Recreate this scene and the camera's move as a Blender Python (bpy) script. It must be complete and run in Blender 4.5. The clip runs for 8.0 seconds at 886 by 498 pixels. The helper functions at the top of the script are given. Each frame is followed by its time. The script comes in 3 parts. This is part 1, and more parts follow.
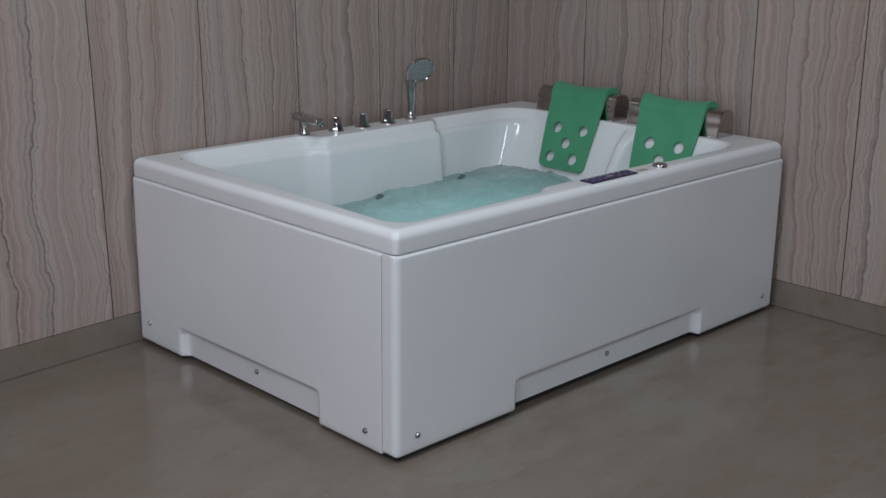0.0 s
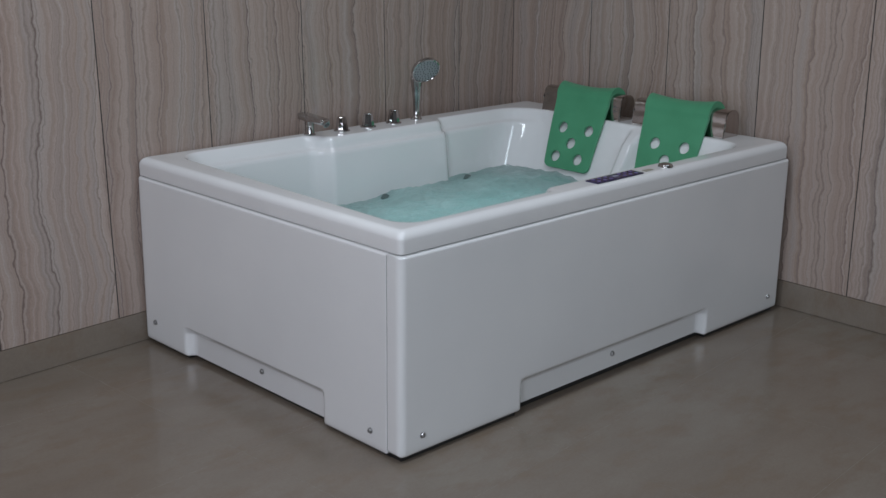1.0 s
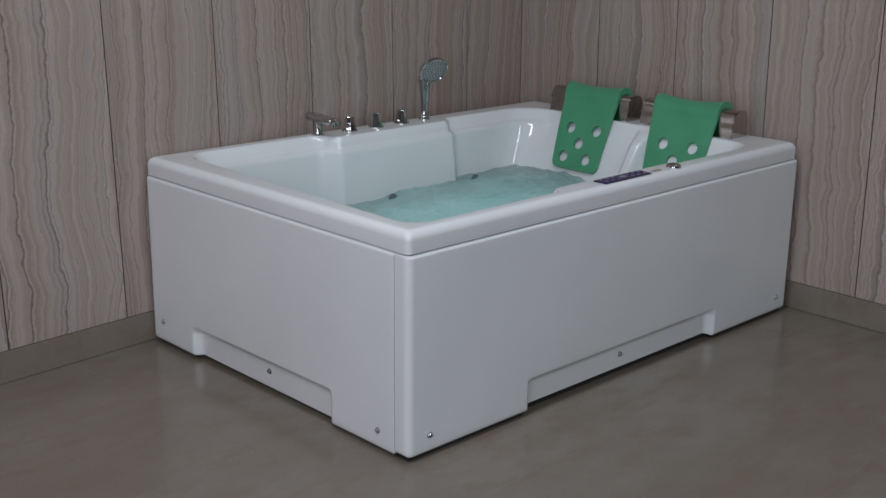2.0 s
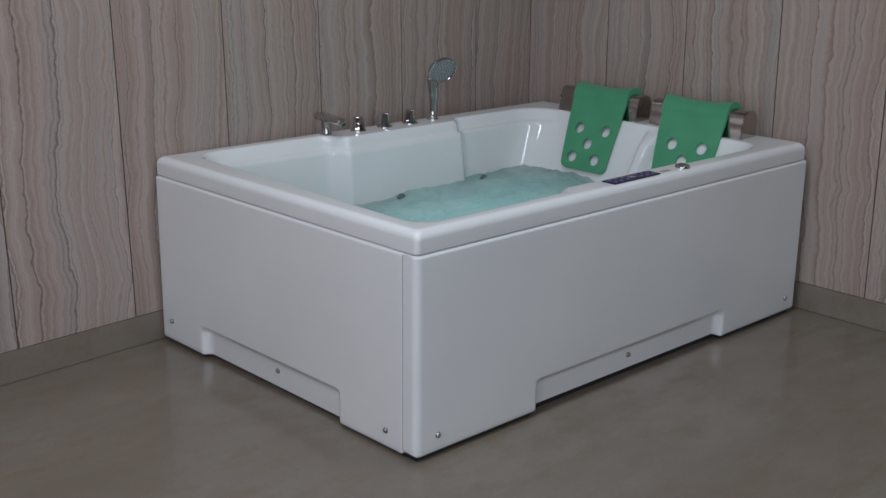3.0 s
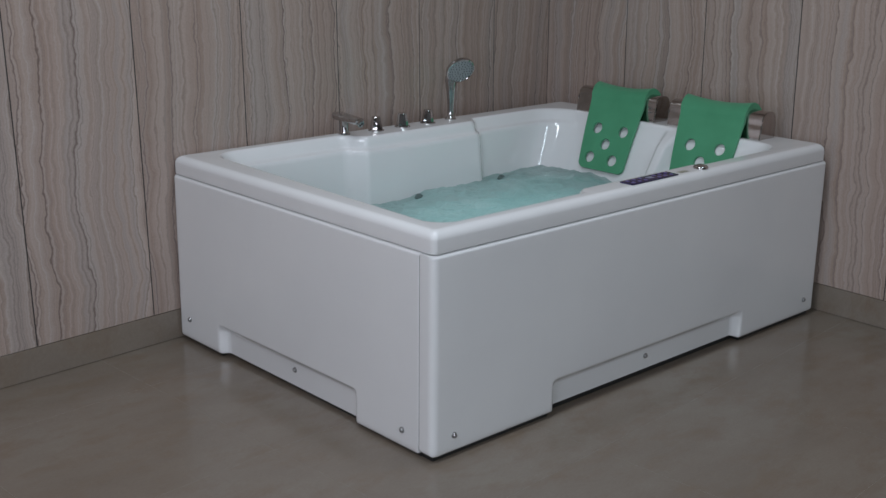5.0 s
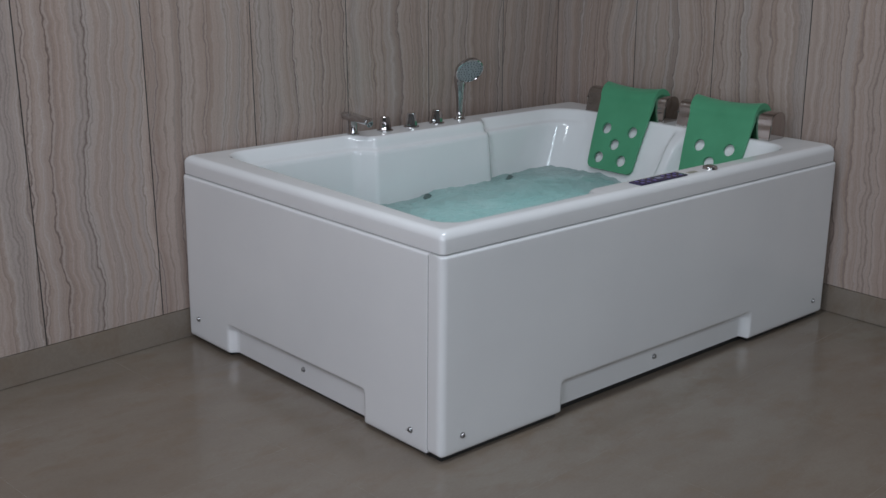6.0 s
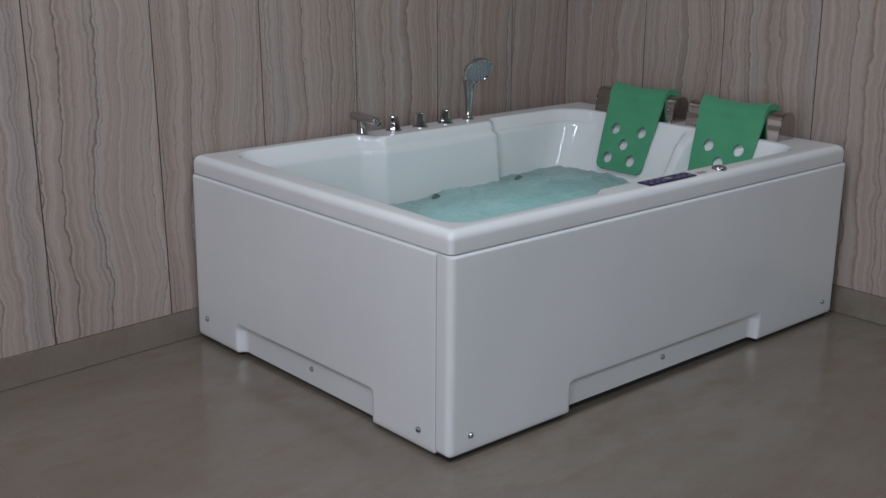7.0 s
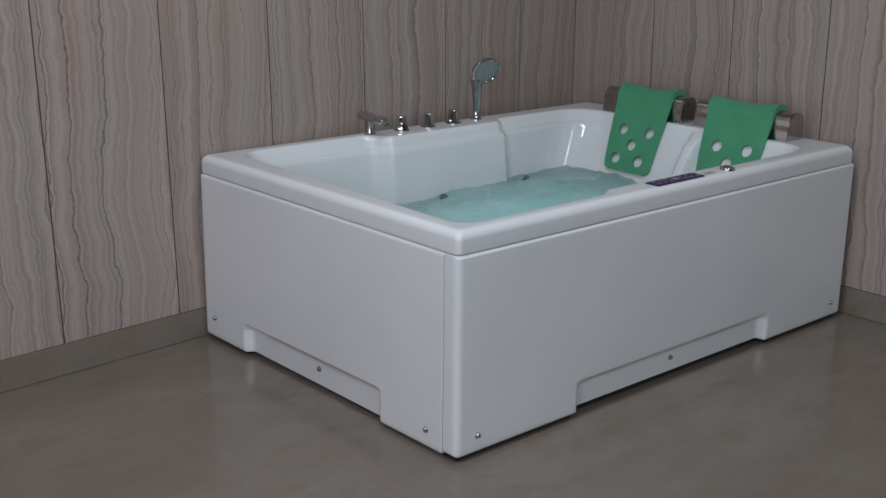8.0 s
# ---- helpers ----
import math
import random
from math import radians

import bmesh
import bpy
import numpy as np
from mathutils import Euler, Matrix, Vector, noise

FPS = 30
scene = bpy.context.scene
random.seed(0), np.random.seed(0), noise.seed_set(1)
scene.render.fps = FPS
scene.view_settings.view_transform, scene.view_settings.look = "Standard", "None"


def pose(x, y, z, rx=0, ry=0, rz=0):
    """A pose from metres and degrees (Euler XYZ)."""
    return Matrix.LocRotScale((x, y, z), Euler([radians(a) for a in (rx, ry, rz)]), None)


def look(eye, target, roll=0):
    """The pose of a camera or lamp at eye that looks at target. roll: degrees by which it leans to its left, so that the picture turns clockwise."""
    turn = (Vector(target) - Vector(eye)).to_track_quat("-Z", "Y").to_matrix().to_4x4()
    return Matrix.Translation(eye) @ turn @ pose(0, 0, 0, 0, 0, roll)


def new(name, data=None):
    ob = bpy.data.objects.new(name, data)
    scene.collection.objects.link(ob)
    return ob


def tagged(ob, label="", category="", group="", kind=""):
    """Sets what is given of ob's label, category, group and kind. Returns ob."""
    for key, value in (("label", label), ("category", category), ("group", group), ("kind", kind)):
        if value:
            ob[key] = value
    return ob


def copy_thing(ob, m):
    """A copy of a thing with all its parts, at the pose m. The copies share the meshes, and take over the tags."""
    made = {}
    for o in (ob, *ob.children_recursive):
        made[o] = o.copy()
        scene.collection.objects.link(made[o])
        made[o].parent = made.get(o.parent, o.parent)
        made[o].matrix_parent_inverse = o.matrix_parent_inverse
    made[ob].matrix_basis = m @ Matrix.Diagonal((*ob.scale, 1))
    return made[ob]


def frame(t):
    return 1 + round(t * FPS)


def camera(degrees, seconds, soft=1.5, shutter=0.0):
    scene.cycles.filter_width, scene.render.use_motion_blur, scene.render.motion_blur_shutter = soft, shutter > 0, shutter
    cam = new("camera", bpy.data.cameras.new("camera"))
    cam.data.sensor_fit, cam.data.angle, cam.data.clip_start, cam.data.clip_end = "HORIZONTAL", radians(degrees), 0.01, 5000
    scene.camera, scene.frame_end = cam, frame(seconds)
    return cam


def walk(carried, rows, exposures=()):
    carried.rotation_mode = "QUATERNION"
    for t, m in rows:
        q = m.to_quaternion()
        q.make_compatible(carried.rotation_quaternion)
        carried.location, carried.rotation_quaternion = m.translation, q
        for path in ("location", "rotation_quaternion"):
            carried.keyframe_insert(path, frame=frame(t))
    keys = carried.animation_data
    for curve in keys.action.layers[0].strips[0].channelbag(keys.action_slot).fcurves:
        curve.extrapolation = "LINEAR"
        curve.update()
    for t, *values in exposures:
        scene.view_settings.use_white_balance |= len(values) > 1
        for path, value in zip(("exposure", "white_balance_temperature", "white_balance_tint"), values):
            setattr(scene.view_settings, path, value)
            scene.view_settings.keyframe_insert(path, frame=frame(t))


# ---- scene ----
EYE = Vector((-1.765, -1.990, 1.347))
cam = camera(42.3, 8.0)
# seconds, yaw, pitch, lean: a slow pan on a tripod
PAN = (
    (0.0, -44.059, -16.148, 0.558), (0.5, -43.945, -16.149, 0.556), (1.0, -43.786, -16.150, 0.554),
    (1.5, -43.597, -16.151, 0.552), (2.2, -43.304, -16.152, 0.549), (3.0, -42.952, -16.154, 0.546),
    (3.5, -42.729, -16.155, 0.543), (4.0, -42.506, -16.156, 0.541), (4.5, -42.283, -16.157, 0.539),
    (5.2, -41.970, -16.159, 0.536), (6.0, -41.609, -16.160, 0.533), (6.5, -41.386, -16.161, 0.530),
    (7.0, -41.167, -16.162, 0.528), (7.5, -40.960, -16.163, 0.526), (8.0, -40.774, -16.164, 0.524),
)


def aimed(yaw, pitch, lean):
    a, b = radians(yaw), radians(pitch)
    return look(EYE, EYE + Vector((-math.sin(a) * math.cos(b), math.cos(a) * math.cos(b), math.sin(b))), lean)


walk(cam, [(t, aimed(a, b, c)) for t, a, b, c in PAN])

# ---- light ----
scene.view_settings.exposure = 0.0
world = bpy.data.worlds.new("world")
scene.world = world
world.use_nodes = True
world.node_tree.nodes["Background"].inputs[0].default_value = (0.75, 0.82, 1.0, 1)
world.node_tree.nodes["Background"].inputs[1].default_value = 0.05


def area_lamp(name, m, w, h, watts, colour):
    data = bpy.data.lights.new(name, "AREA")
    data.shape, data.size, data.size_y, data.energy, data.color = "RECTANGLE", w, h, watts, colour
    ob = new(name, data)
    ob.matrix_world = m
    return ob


CEIL = 2.9
area_lamp("ceiling_lamp_a", pose(0.0, -0.15, CEIL - 0.02), 1.5, 0.22, 20.5, (0.88, 0.98, 1.08))
area_lamp("ceiling_lamp_b", pose(-2.4, -0.4, CEIL - 0.02), 1.5, 0.22, 21.5, (0.91, 0.97, 1.10))
area_lamp("ceiling_lamp_c", pose(0.2, -2.8, CEIL - 0.02), 1.5, 0.22, 14, (0.80, 0.99, 1.13))
area_lamp("window_light_a", look((-3.7, -1.9, 1.4), (0, -0.6, 0.6)), 1.6, 1.7, 46, (0.92, 0.965, 1.11))
# added soft fill from the front; the wall behind it has no window
area_lamp("front_fill_light", look((-1.6, -3.7, 1.5), (0.2, 0, 0.6)), 1.8, 1.5, 31, (0.84, 0.98, 1.10))
# coloured light under the water
area_lamp("bath_light", pose(0.85, 0.66, 0.175, 180), 0.95, 0.45, 1.5, (0.43, 0.92, 0.95))


# ---- materials ----
def material(name, colour=(0.8, 0.8, 0.8), rough=0.5, metal=0.0, **more):
    m = bpy.data.materials.new(name)
    m.use_nodes = True
    b = m.node_tree.nodes["Principled BSDF"]
    b.inputs["Base Color"].default_value = (*colour, 1)
    b.inputs["Roughness"].default_value = rough
    b.inputs["Metallic"].default_value = metal
    for key, value in more.items():
        b.inputs[key.replace("_", " ")].default_value = value
    return m


class Nodes:
    """Short ways to add and wire nodes."""

    def __init__(self, m):
        self.t, self.b = m.node_tree, m.node_tree.nodes["Principled BSDF"]

    def add(self, kind, ins=(), **props):
        n = self.t.nodes.new(kind)
        for k, v in props.items():
            setattr(n, k, v)
        for k, v in dict(ins).items():
            self.put(n.inputs[k], v)
        return n

    def put(self, socket, v):
        if isinstance(v, bpy.types.NodeSocket):
            self.t.links.new(v, socket)
        else:
            socket.default_value = v

    def maths(self, op, a, b=0.0, c=0.0):
        return self.add("ShaderNodeMath", {0: a, 1: b, 2: c}, operation=op).outputs[0]

    def noise(self, vector, scale, detail=3.0, rough=0.5):
        return self.add("ShaderNodeTexNoise", {"Vector": vector, "Scale": scale, "Detail": detail, "Roughness": rough}).outputs[0]

    def noise1(self, w, scale, detail=2.0, rough=0.5):
        return self.add("ShaderNodeTexNoise", {"W": w, "Scale": scale, "Detail": detail, "Roughness": rough}, noise_dimensions="1D").outputs[0]

    def ramp(self, fac, stops):
        n = self.add("ShaderNodeValToRGB", {0: fac})
        while len(n.color_ramp.elements) < len(stops):
            n.color_ramp.elements.new(0.5)
        for e, (p, c) in zip(n.color_ramp.elements, stops):
            e.position, e.color = p, (*c, 1) if len(c) == 3 else c
        return n.outputs[0]

    def grey(self, fac, stops):
        return self.ramp(fac, [(p, (v, v, v)) for p, v in stops])

    def mix(self, fac, a, b, mode="MIX"):
        return self.add("ShaderNodeMix", {0: fac, 6: a, 7: b}, data_type="RGBA", blend_type=mode).outputs[2]

    def bump(self, height, strength, distance=0.001):
        n = self.add("ShaderNodeBump", {"Height": height, "Strength": strength, "Distance": distance})
        self.put(self.b.inputs["Normal"], n.outputs[0])


def place(n):
    return n.add("ShaderNodeTexCoord").outputs["Object"]


def acrylic_material():
    m = material("white_acrylic", (0.78, 0.78, 0.79), 0.16, Coat_Weight=0.4, Coat_Roughness=0.05)
    n = Nodes(m)
    p = place(n)
    big = n.noise(p, 2.5, 4)
    n.put(n.b.inputs["Base Color"], n.mix(n.grey(big, [(0.35, 0), (0.7, 1)]), (0.845, 0.85, 0.855, 1), (0.80, 0.805, 0.815, 1)))
    n.put(n.b.inputs["Roughness"], n.maths("MULTIPLY_ADD", n.noise(p, 14, 4), 0.06, 0.035))
    n.bump(n.noise(p, 6, 2), 0.10, 0.006)
    return m


def panel_material():
    """Polished laminate with wavy vertical veins in taupe, grey and pink."""
    m = material("veined_laminate", (0.4, 0.33, 0.29), 0.2)
    n = Nodes(m)
    rnd = n.add("ShaderNodeObjectInfo").outputs["Random"]
    xyz = n.add("ShaderNodeSeparateXYZ", {0: place(n)})
    x, z = xyz.outputs["X"], xyz.outputs["Z"]
    shift = n.maths("MULTIPLY", rnd, 37.0)
    # slow sway and short kinks of the veins along the height
    at = n.add("ShaderNodeCombineXYZ", {"X": n.maths("MULTIPLY_ADD", x, 0.7, shift), "Y": shift, "Z": z}).outputs[0]
    sway = n.noise(at, 1.6, 2, 0.5)
    at2 = n.add("ShaderNodeCombineXYZ", {"X": n.maths("MULTIPLY_ADD", x, 0.9, shift), "Y": 3.0, "Z": z}).outputs[0]
    kink = n.noise(at2, 7.0, 2.0, 0.55)
    at3 = n.add("ShaderNodeCombineXYZ", {"X": n.maths("MULTIPLY_ADD", x, 1.6, shift), "Y": 7.0, "Z": z}).outputs[0]
    jitter = n.noise(at3, 27.0, 2.0, 0.6)
    s = n.maths("ADD", x, n.maths("ADD", n.maths("MULTIPLY", sway, 0.13), n.maths("MULTIPLY", kink, 0.050)))
    s = n.maths("ADD", s, n.maths("MULTIPLY_ADD", jitter, 0.019, shift))
    broad = n.noise1(s, 7.0, 1.5, 0.5)
    col = n.ramp(broad, [(0.30, (0.395, 0.305, 0.262)), (0.43, (0.430, 0.340, 0.295)), (0.52, (0.440, 0.353, 0.308)),
                         (0.60, (0.408, 0.350, 0.320)), (0.72, (0.432, 0.345, 0.300))])
    fine = n.noise1(s, 38.0, 3.0, 0.6)
    col = n.mix(0.68, col, n.ramp(fine, [(0.34, (0.76, 0.71, 0.68)), (0.56, (1, 1, 1))]), "MULTIPLY")

    def veins(scale, width, strength, col, tint, side=0.0):
        """Thin veins of even width at uneven spacing; each with its own strength."""
        at = n.maths("ADD", s, side)
        edge = n.add("ShaderNodeTexVoronoi", {"W": at, "Scale": scale}, voronoi_dimensions="1D", feature="DISTANCE_TO_EDGE").outputs["Distance"]
        line = n.grey(n.maths("MULTIPLY", edge, 1.0 / (width * scale)), [(0.0, 1), (0.4, 0.8), (1.0, 0)])
        vary = n.grey(n.noise1(at, scale * 0.8, 0.0), [(0.35, 0.15), (0.6, 1)])
        return n.mix(n.maths("MULTIPLY", n.maths("MULTIPLY", line, vary), strength), col, (*tint, 1))

    umber = (0.15, 0.112, 0.100)
    # soft brown shade and pale border on either side of the main veins
    col = veins(9.5, 0.020, 0.36, col, (0.25, 0.19, 0.165), 0.010)
    col = veins(9.5, 0.0045, 0.35, col, (0.56, 0.49, 0.45), -0.006)
    col = veins(9.5, 0.0034, 0.78, col, umber)
    col = veins(17.0, 0.0029, 0.54, col, umber)
    col = veins(27.0, 0.0045, 0.42, col, (0.22, 0.17, 0.15))
    col = veins(60.0, 0.0026, 0.32, col, (0.24, 0.19, 0.17))
    col = veins(44.0, 0.0030, 0.30, col, (0.54, 0.48, 0.45))
    grain = n.noise(n.add("ShaderNodeCombineXYZ", {"X": n.maths("MULTIPLY", s, 3.0), "Y": 0.0, "Z": n.maths("MULTIPLY", z, 1.6)}).outputs[0], 110, 3, 0.65)
    col = n.mix(0.36, col, n.ramp(grain, [(0.35, (0.72, 0.72, 0.72)), (0.62, (1.1, 1.1, 1.1))]), "MULTIPLY")
    n.put(n.b.inputs["Base Color"], col)
    n.put(n.b.inputs["Roughness"], n.maths("MULTIPLY_ADD", n.noise(place(n), 9, 4), 0.12, 0.14))
    n.bump(fine, 0.05, 0.0006)
    return m


def tile_material(name, rough, tone=1.0):
    """Polished beige-grey porcelain with drifting clouds."""
    m = material(name, (0.23, 0.205, 0.18), rough)
    n = Nodes(m)
    xyz = n.add("ShaderNodeSeparateXYZ", {0: n.add("ShaderNodeNewGeometry").outputs["Position"]})
    p = n.add("ShaderNodeCombineXYZ", {"X": xyz.outputs[0], "Y": n.maths("MULTIPLY", xyz.outputs[1], 1.9), "Z": xyz.outputs[2]}).outputs[0]
    cloud = n.noise(p, 1.6, 6, 0.62)
    col = n.ramp(cloud, [(0.3, (0.162, 0.131, 0.104)), (0.5, (0.186, 0.154, 0.124)), (0.7, (0.207, 0.180, 0.150))])
    streak = n.noise(p, 5.5, 5, 0.65)
    col = n.mix(n.grey(streak, [(0.48, 0), (0.68, 0.8)]), col, (0.172, 0.130, 0.095, 1))
    grain = n.noise(p, 90, 3, 0.6)
    col = n.mix(0.18, col, n.ramp(grain, [(0.35, (0.6, 0.6, 0.6)), (0.65, (1, 1, 1))]), "MULTIPLY")
    col = n.mix(1.0, col, (tone * 0.985, tone * 0.98, tone * 0.985, 1), "MULTIPLY")
    n.put(n.b.inputs["Base Color"], col)
    n.put(n.b.inputs["Roughness"], n.maths("MULTIPLY_ADD", streak, 0.10, rough - 0.05))
    n.bump(n.noise(p, 3, 3), 0.05, 0.004)
    return m


def green_material():
    m = material("green_foam", (0.05, 0.34, 0.16), 0.5, Sheen_Weight=0.1)
    n = Nodes(m)
    p = place(n)
    n.put(n.b.inputs["Base Color"], n.mix(n.grey(n.noise(p, 7, 4), [(0.35, 0), (0.7, 1)]), (0.065, 0.30, 0.155, 1), (0.08, 0.345, 0.185, 1)))
    n.bump(n.noise(p, 260, 3), 0.15, 0.0008)
    return m


def water_material():
    """Aerated bath water: it lets the light below through and is glossy on top."""
    m = material("bath_water", (0.22, 0.46, 0.42), 0.12)
    n = Nodes(m)
    p = place(n)
    foam = n.noise(p, 4.5, 6, 0.62)
    col = n.mix(n.grey(foam, [(0.42, 0), (0.72, 1)]), (0.285, 0.350, 0.340, 1), (0.46, 0.52, 0.515, 1))
    n.put(n.b.inputs["Base Color"], col)
    n.b.inputs["IOR"].default_value = 1.33
    n.bump(n.noise(p, 26, 5, 0.6), 0.45, 0.016)
    soft = n.add("ShaderNodeBsdfTranslucent", {"Color": (0.66, 0.78, 0.785, 1)})
    both = n.add("ShaderNodeMixShader", {0: 0.3, 1: n.b.outputs[0], 2: soft.outputs[0]})
    n.put(n.t.nodes["Material Output"].inputs["Surface"], both.outputs[0])
    return m


ACRYLIC = acrylic_material()
LAMINATE = panel_material()
FLOOR_TILE = tile_material("polished_floor_tile", 0.19, 1.12)
SKIRT_TILE = tile_material("polished_skirting_tile", 0.16, 1.22)
GREEN = green_material()
WATER = water_material()
CHROME = material("chrome", (0.52, 0.51, 0.51), 0.05, 1.0)
STEEL = material("brushed_steel", (0.46, 0.43, 0.41), 0.08, 1.0)
BOLT = material("bolt_steel", (0.42, 0.42, 0.43), 0.28, 1.0)
JET = material("dark_jet_plastic", (0.12, 0.17, 0.165), 0.35, 0.0)
DARK = material("dark_joint_and_shade", (0.03, 0.027, 0.025), 0.8)
GROUT = material("grout", (0.25, 0.225, 0.19), 0.5)
# rubber of the spray nozzles; also colours the shade strips under the skirt
RUBBER_AND_SHADE = material("black_rubber_and_shade", (0.02, 0.02, 0.02), 0.5)
NAVY = material("indigo_glossy_panel", (0.03, 0.022, 0.075), 0.18)
VIOLET = material("violet_key_print", (0.13, 0.105, 0.28), 0.3)
PALE = material("pale_print", (0.24, 0.24, 0.34), 0.3)
GREY_PRINT = material("grey_print", (0.33, 0.31, 0.25), 0.4)
GREYPLASTIC = material("grey_nozzle_plate", (0.36, 0.37, 0.38), 0.35, 0.0)
PAINT = material("plain_wall_paint", (0.12, 0.115, 0.11), 0.7)
CEILING_PAINT = material("plain_ceiling_paint", (0.55, 0.54, 0.53), 0.8)


# ---- building helpers ----
def mesh_of(name, bm, mat, smooth=35):
    me = bpy.data.meshes.new(name)
    bmesh.ops.recalc_face_normals(bm, faces=bm.faces)
    bm.to_mesh(me)
    bm.free()
    me.materials.append(mat)
    if smooth:
        me.shade_smooth()
        me.set_sharp_from_angle(angle=radians(smooth))
    return me


def part(name, bm, mat, parent=None, label="", m=None, smooth=35):
    ob = new(name, mesh_of(name, bm, mat, smooth))
    if parent:
        ob.parent = parent
    if m is not None:
        ob.matrix_basis = m
    return tagged(ob, label)


def box(x0, x1, y0, y1, z0, z1, bevel=0.0, seg=2):
    bm = bmesh.new()
    bmesh.ops.create_cube(bm, size=1, matrix=Matrix.LocRotScale(((x0 + x1) / 2, (y0 + y1) / 2, (z0 + z1) / 2), None, (x1 - x0, y1 - y0, z1 - z0)))
    if bevel:
        bmesh.ops.bevel(bm, geom=bm.edges[:], offset=bevel, segments=seg, profile=0.6, affect="EDGES")
    return bm


def lathe(profile, n=32, m=None):
    """A turned solid from (radius, height) pairs."""
    bm = bmesh.new()
    rings = [[bm.verts.new((r * math.cos(2 * math.pi * i / n), r * math.sin(2 * math.pi * i / n), z)) for i in range(n)] for r, z in profile]
    for a, b in zip(rings, rings[1:]):
        for i in range(n):
            bm.faces.new((a[i], a[(i + 1) % n], b[(i + 1) % n], b[i]))
    bm.faces.new(rings[0][::-1])
    bm.faces.new(rings[-1])
    if m is not None:
        bm.transform(m)
    return bm


def rounded(corners, arc=8):
    """A loop of points with rounded corners, from (x, y, radius, steps of the side that follows)."""
    out = []
    n = len(corners)
    cut = []
    for i in range(n):
        p, a, b = (Vector(corners[j % n][:2]) for j in (i, i - 1, i + 1))
        r = corners[i][2]
        da, db = (a - p).normalized(), (b - p).normalized()
        half = da.angle(db) / 2
        if half > 1.5707:
            # a straight run: the points of the corner lie along it
            cut.append([p + db * r * (2 * k / arc - 1) for k in range(arc + 1)])
            continue
        d = r / math.tan(half)
        centre = p + (da + db).normalized() * (r / math.sin(half))
        s, e = p + da * d - centre, p + db * d - centre
        turn = s.angle_signed(e)
        cut.append([centre + Matrix.Rotation(-turn * k / arc, 2) @ s for k in range(arc + 1)])
    for i in range(n):
        out += cut[i]
        e, s, k = cut[i][-1], cut[(i + 1) % n][0], corners[i][3]
        out += [e.lerp(s, (j + 1) / (k + 1)) for j in range(k)]
    return out


def inset(corners, by):
    """Moves each side of a loop (anticlockwise) inwards by its own amount."""
    n = len(corners)
    lines = []
    for i in range(n):
        a, b = Vector(corners[i][:2]), Vector(corners[(i + 1) % n][:2])
        d = (b - a).normalized()
        lines.append((a + Vector((-d.y, d.x)) * by[i], d))
    out = []
    for i in range(n):
        (p, d), (q, e) = lines[i - 1], lines[i]
        k = d.cross(e)
        if abs(k) < 1e-6:
            out.append((*(Vector(corners[i][:2]) + Vector((-e.y, e.x)) * by[i]), *corners[i][2:]))
            continue
        s = (q - p).cross(e) / k
        out.append((*(p + d * s), *corners[i][2:]))
    return out


# ---- setting: floor, walls, ceiling ----
BACK_Y, TURN_B, TURN_R = 1.2408, 0.0693, 0.008
CORNER_S = 1.8655
back_m = Matrix.Translation((0, BACK_Y, 0)) @ Matrix.Rotation(TURN_B, 4, "Z")
corner = back_m @ Vector((CORNER_S, 0, 0))
# local x runs from the corner towards the room, local y away from the room
right_m = Matrix.Translation(corner) @ Matrix.Rotation(-math.pi / 2 - TURN_R, 4, "Z")
SKIRT = 0.099
LEAN_B, LEAN_R = -0.016, -0.012


def board(width, z0, z1, lean, thick, bevel=0.0012):
    """An upright panel: its side edges lean a little out of plumb in its own plane. Its front lies at y = 0."""
    bm = box(0, width, 0, thick, z0, z1, bevel, 1)
    for v in bm.verts:
        v.co.x += lean * (v.co.z - 0.6)
    return bm


def room_wall(name, m, x0, x1, label):
    ob = part(name, box(x0, x1, 0.012, 0.15, -0.05, CEIL), DARK, None, m=m)
    return tagged(ob, label, "wall", kind="structure")


wall_back = room_wall("wall_back", back_m, -4.2, CORNER_S + 0.012, "wall clad in polished veined taupe laminate panels")
wall_right = room_wall("wall_right", right_m, -0.15, 5.2, "wall clad in polished veined taupe laminate panels")
wall_left = tagged(part("wall_left", box(-4.0, -3.85, -3.9, 1.2, -0.05, CEIL), PAINT), "plain painted wall", "wall", kind="structure")
wall_front = tagged(part("wall_front", box(-4.0, 2.1, -3.95, -3.8, -0.05, CEIL), PAINT), "plain painted wall", "wall", kind="structure")
ceiling = tagged(part("ceiling", box(-4.0, 2.1, -3.95, 1.6, CEIL, CEIL + 0.1), CEILING_PAINT), "plain painted ceiling", "ceiling", kind="structure")
floor = tagged(part("floor", box(-4.0, 2.1, -3.95, 1.6, -0.1, -0.0002), GROUT), "polished beige-grey porcelain tile floor", "floor", kind="structure")

# ---- bathtub ----
L, W, TOP, LIP = 1.8, 1.234, 0.615, 0.5565


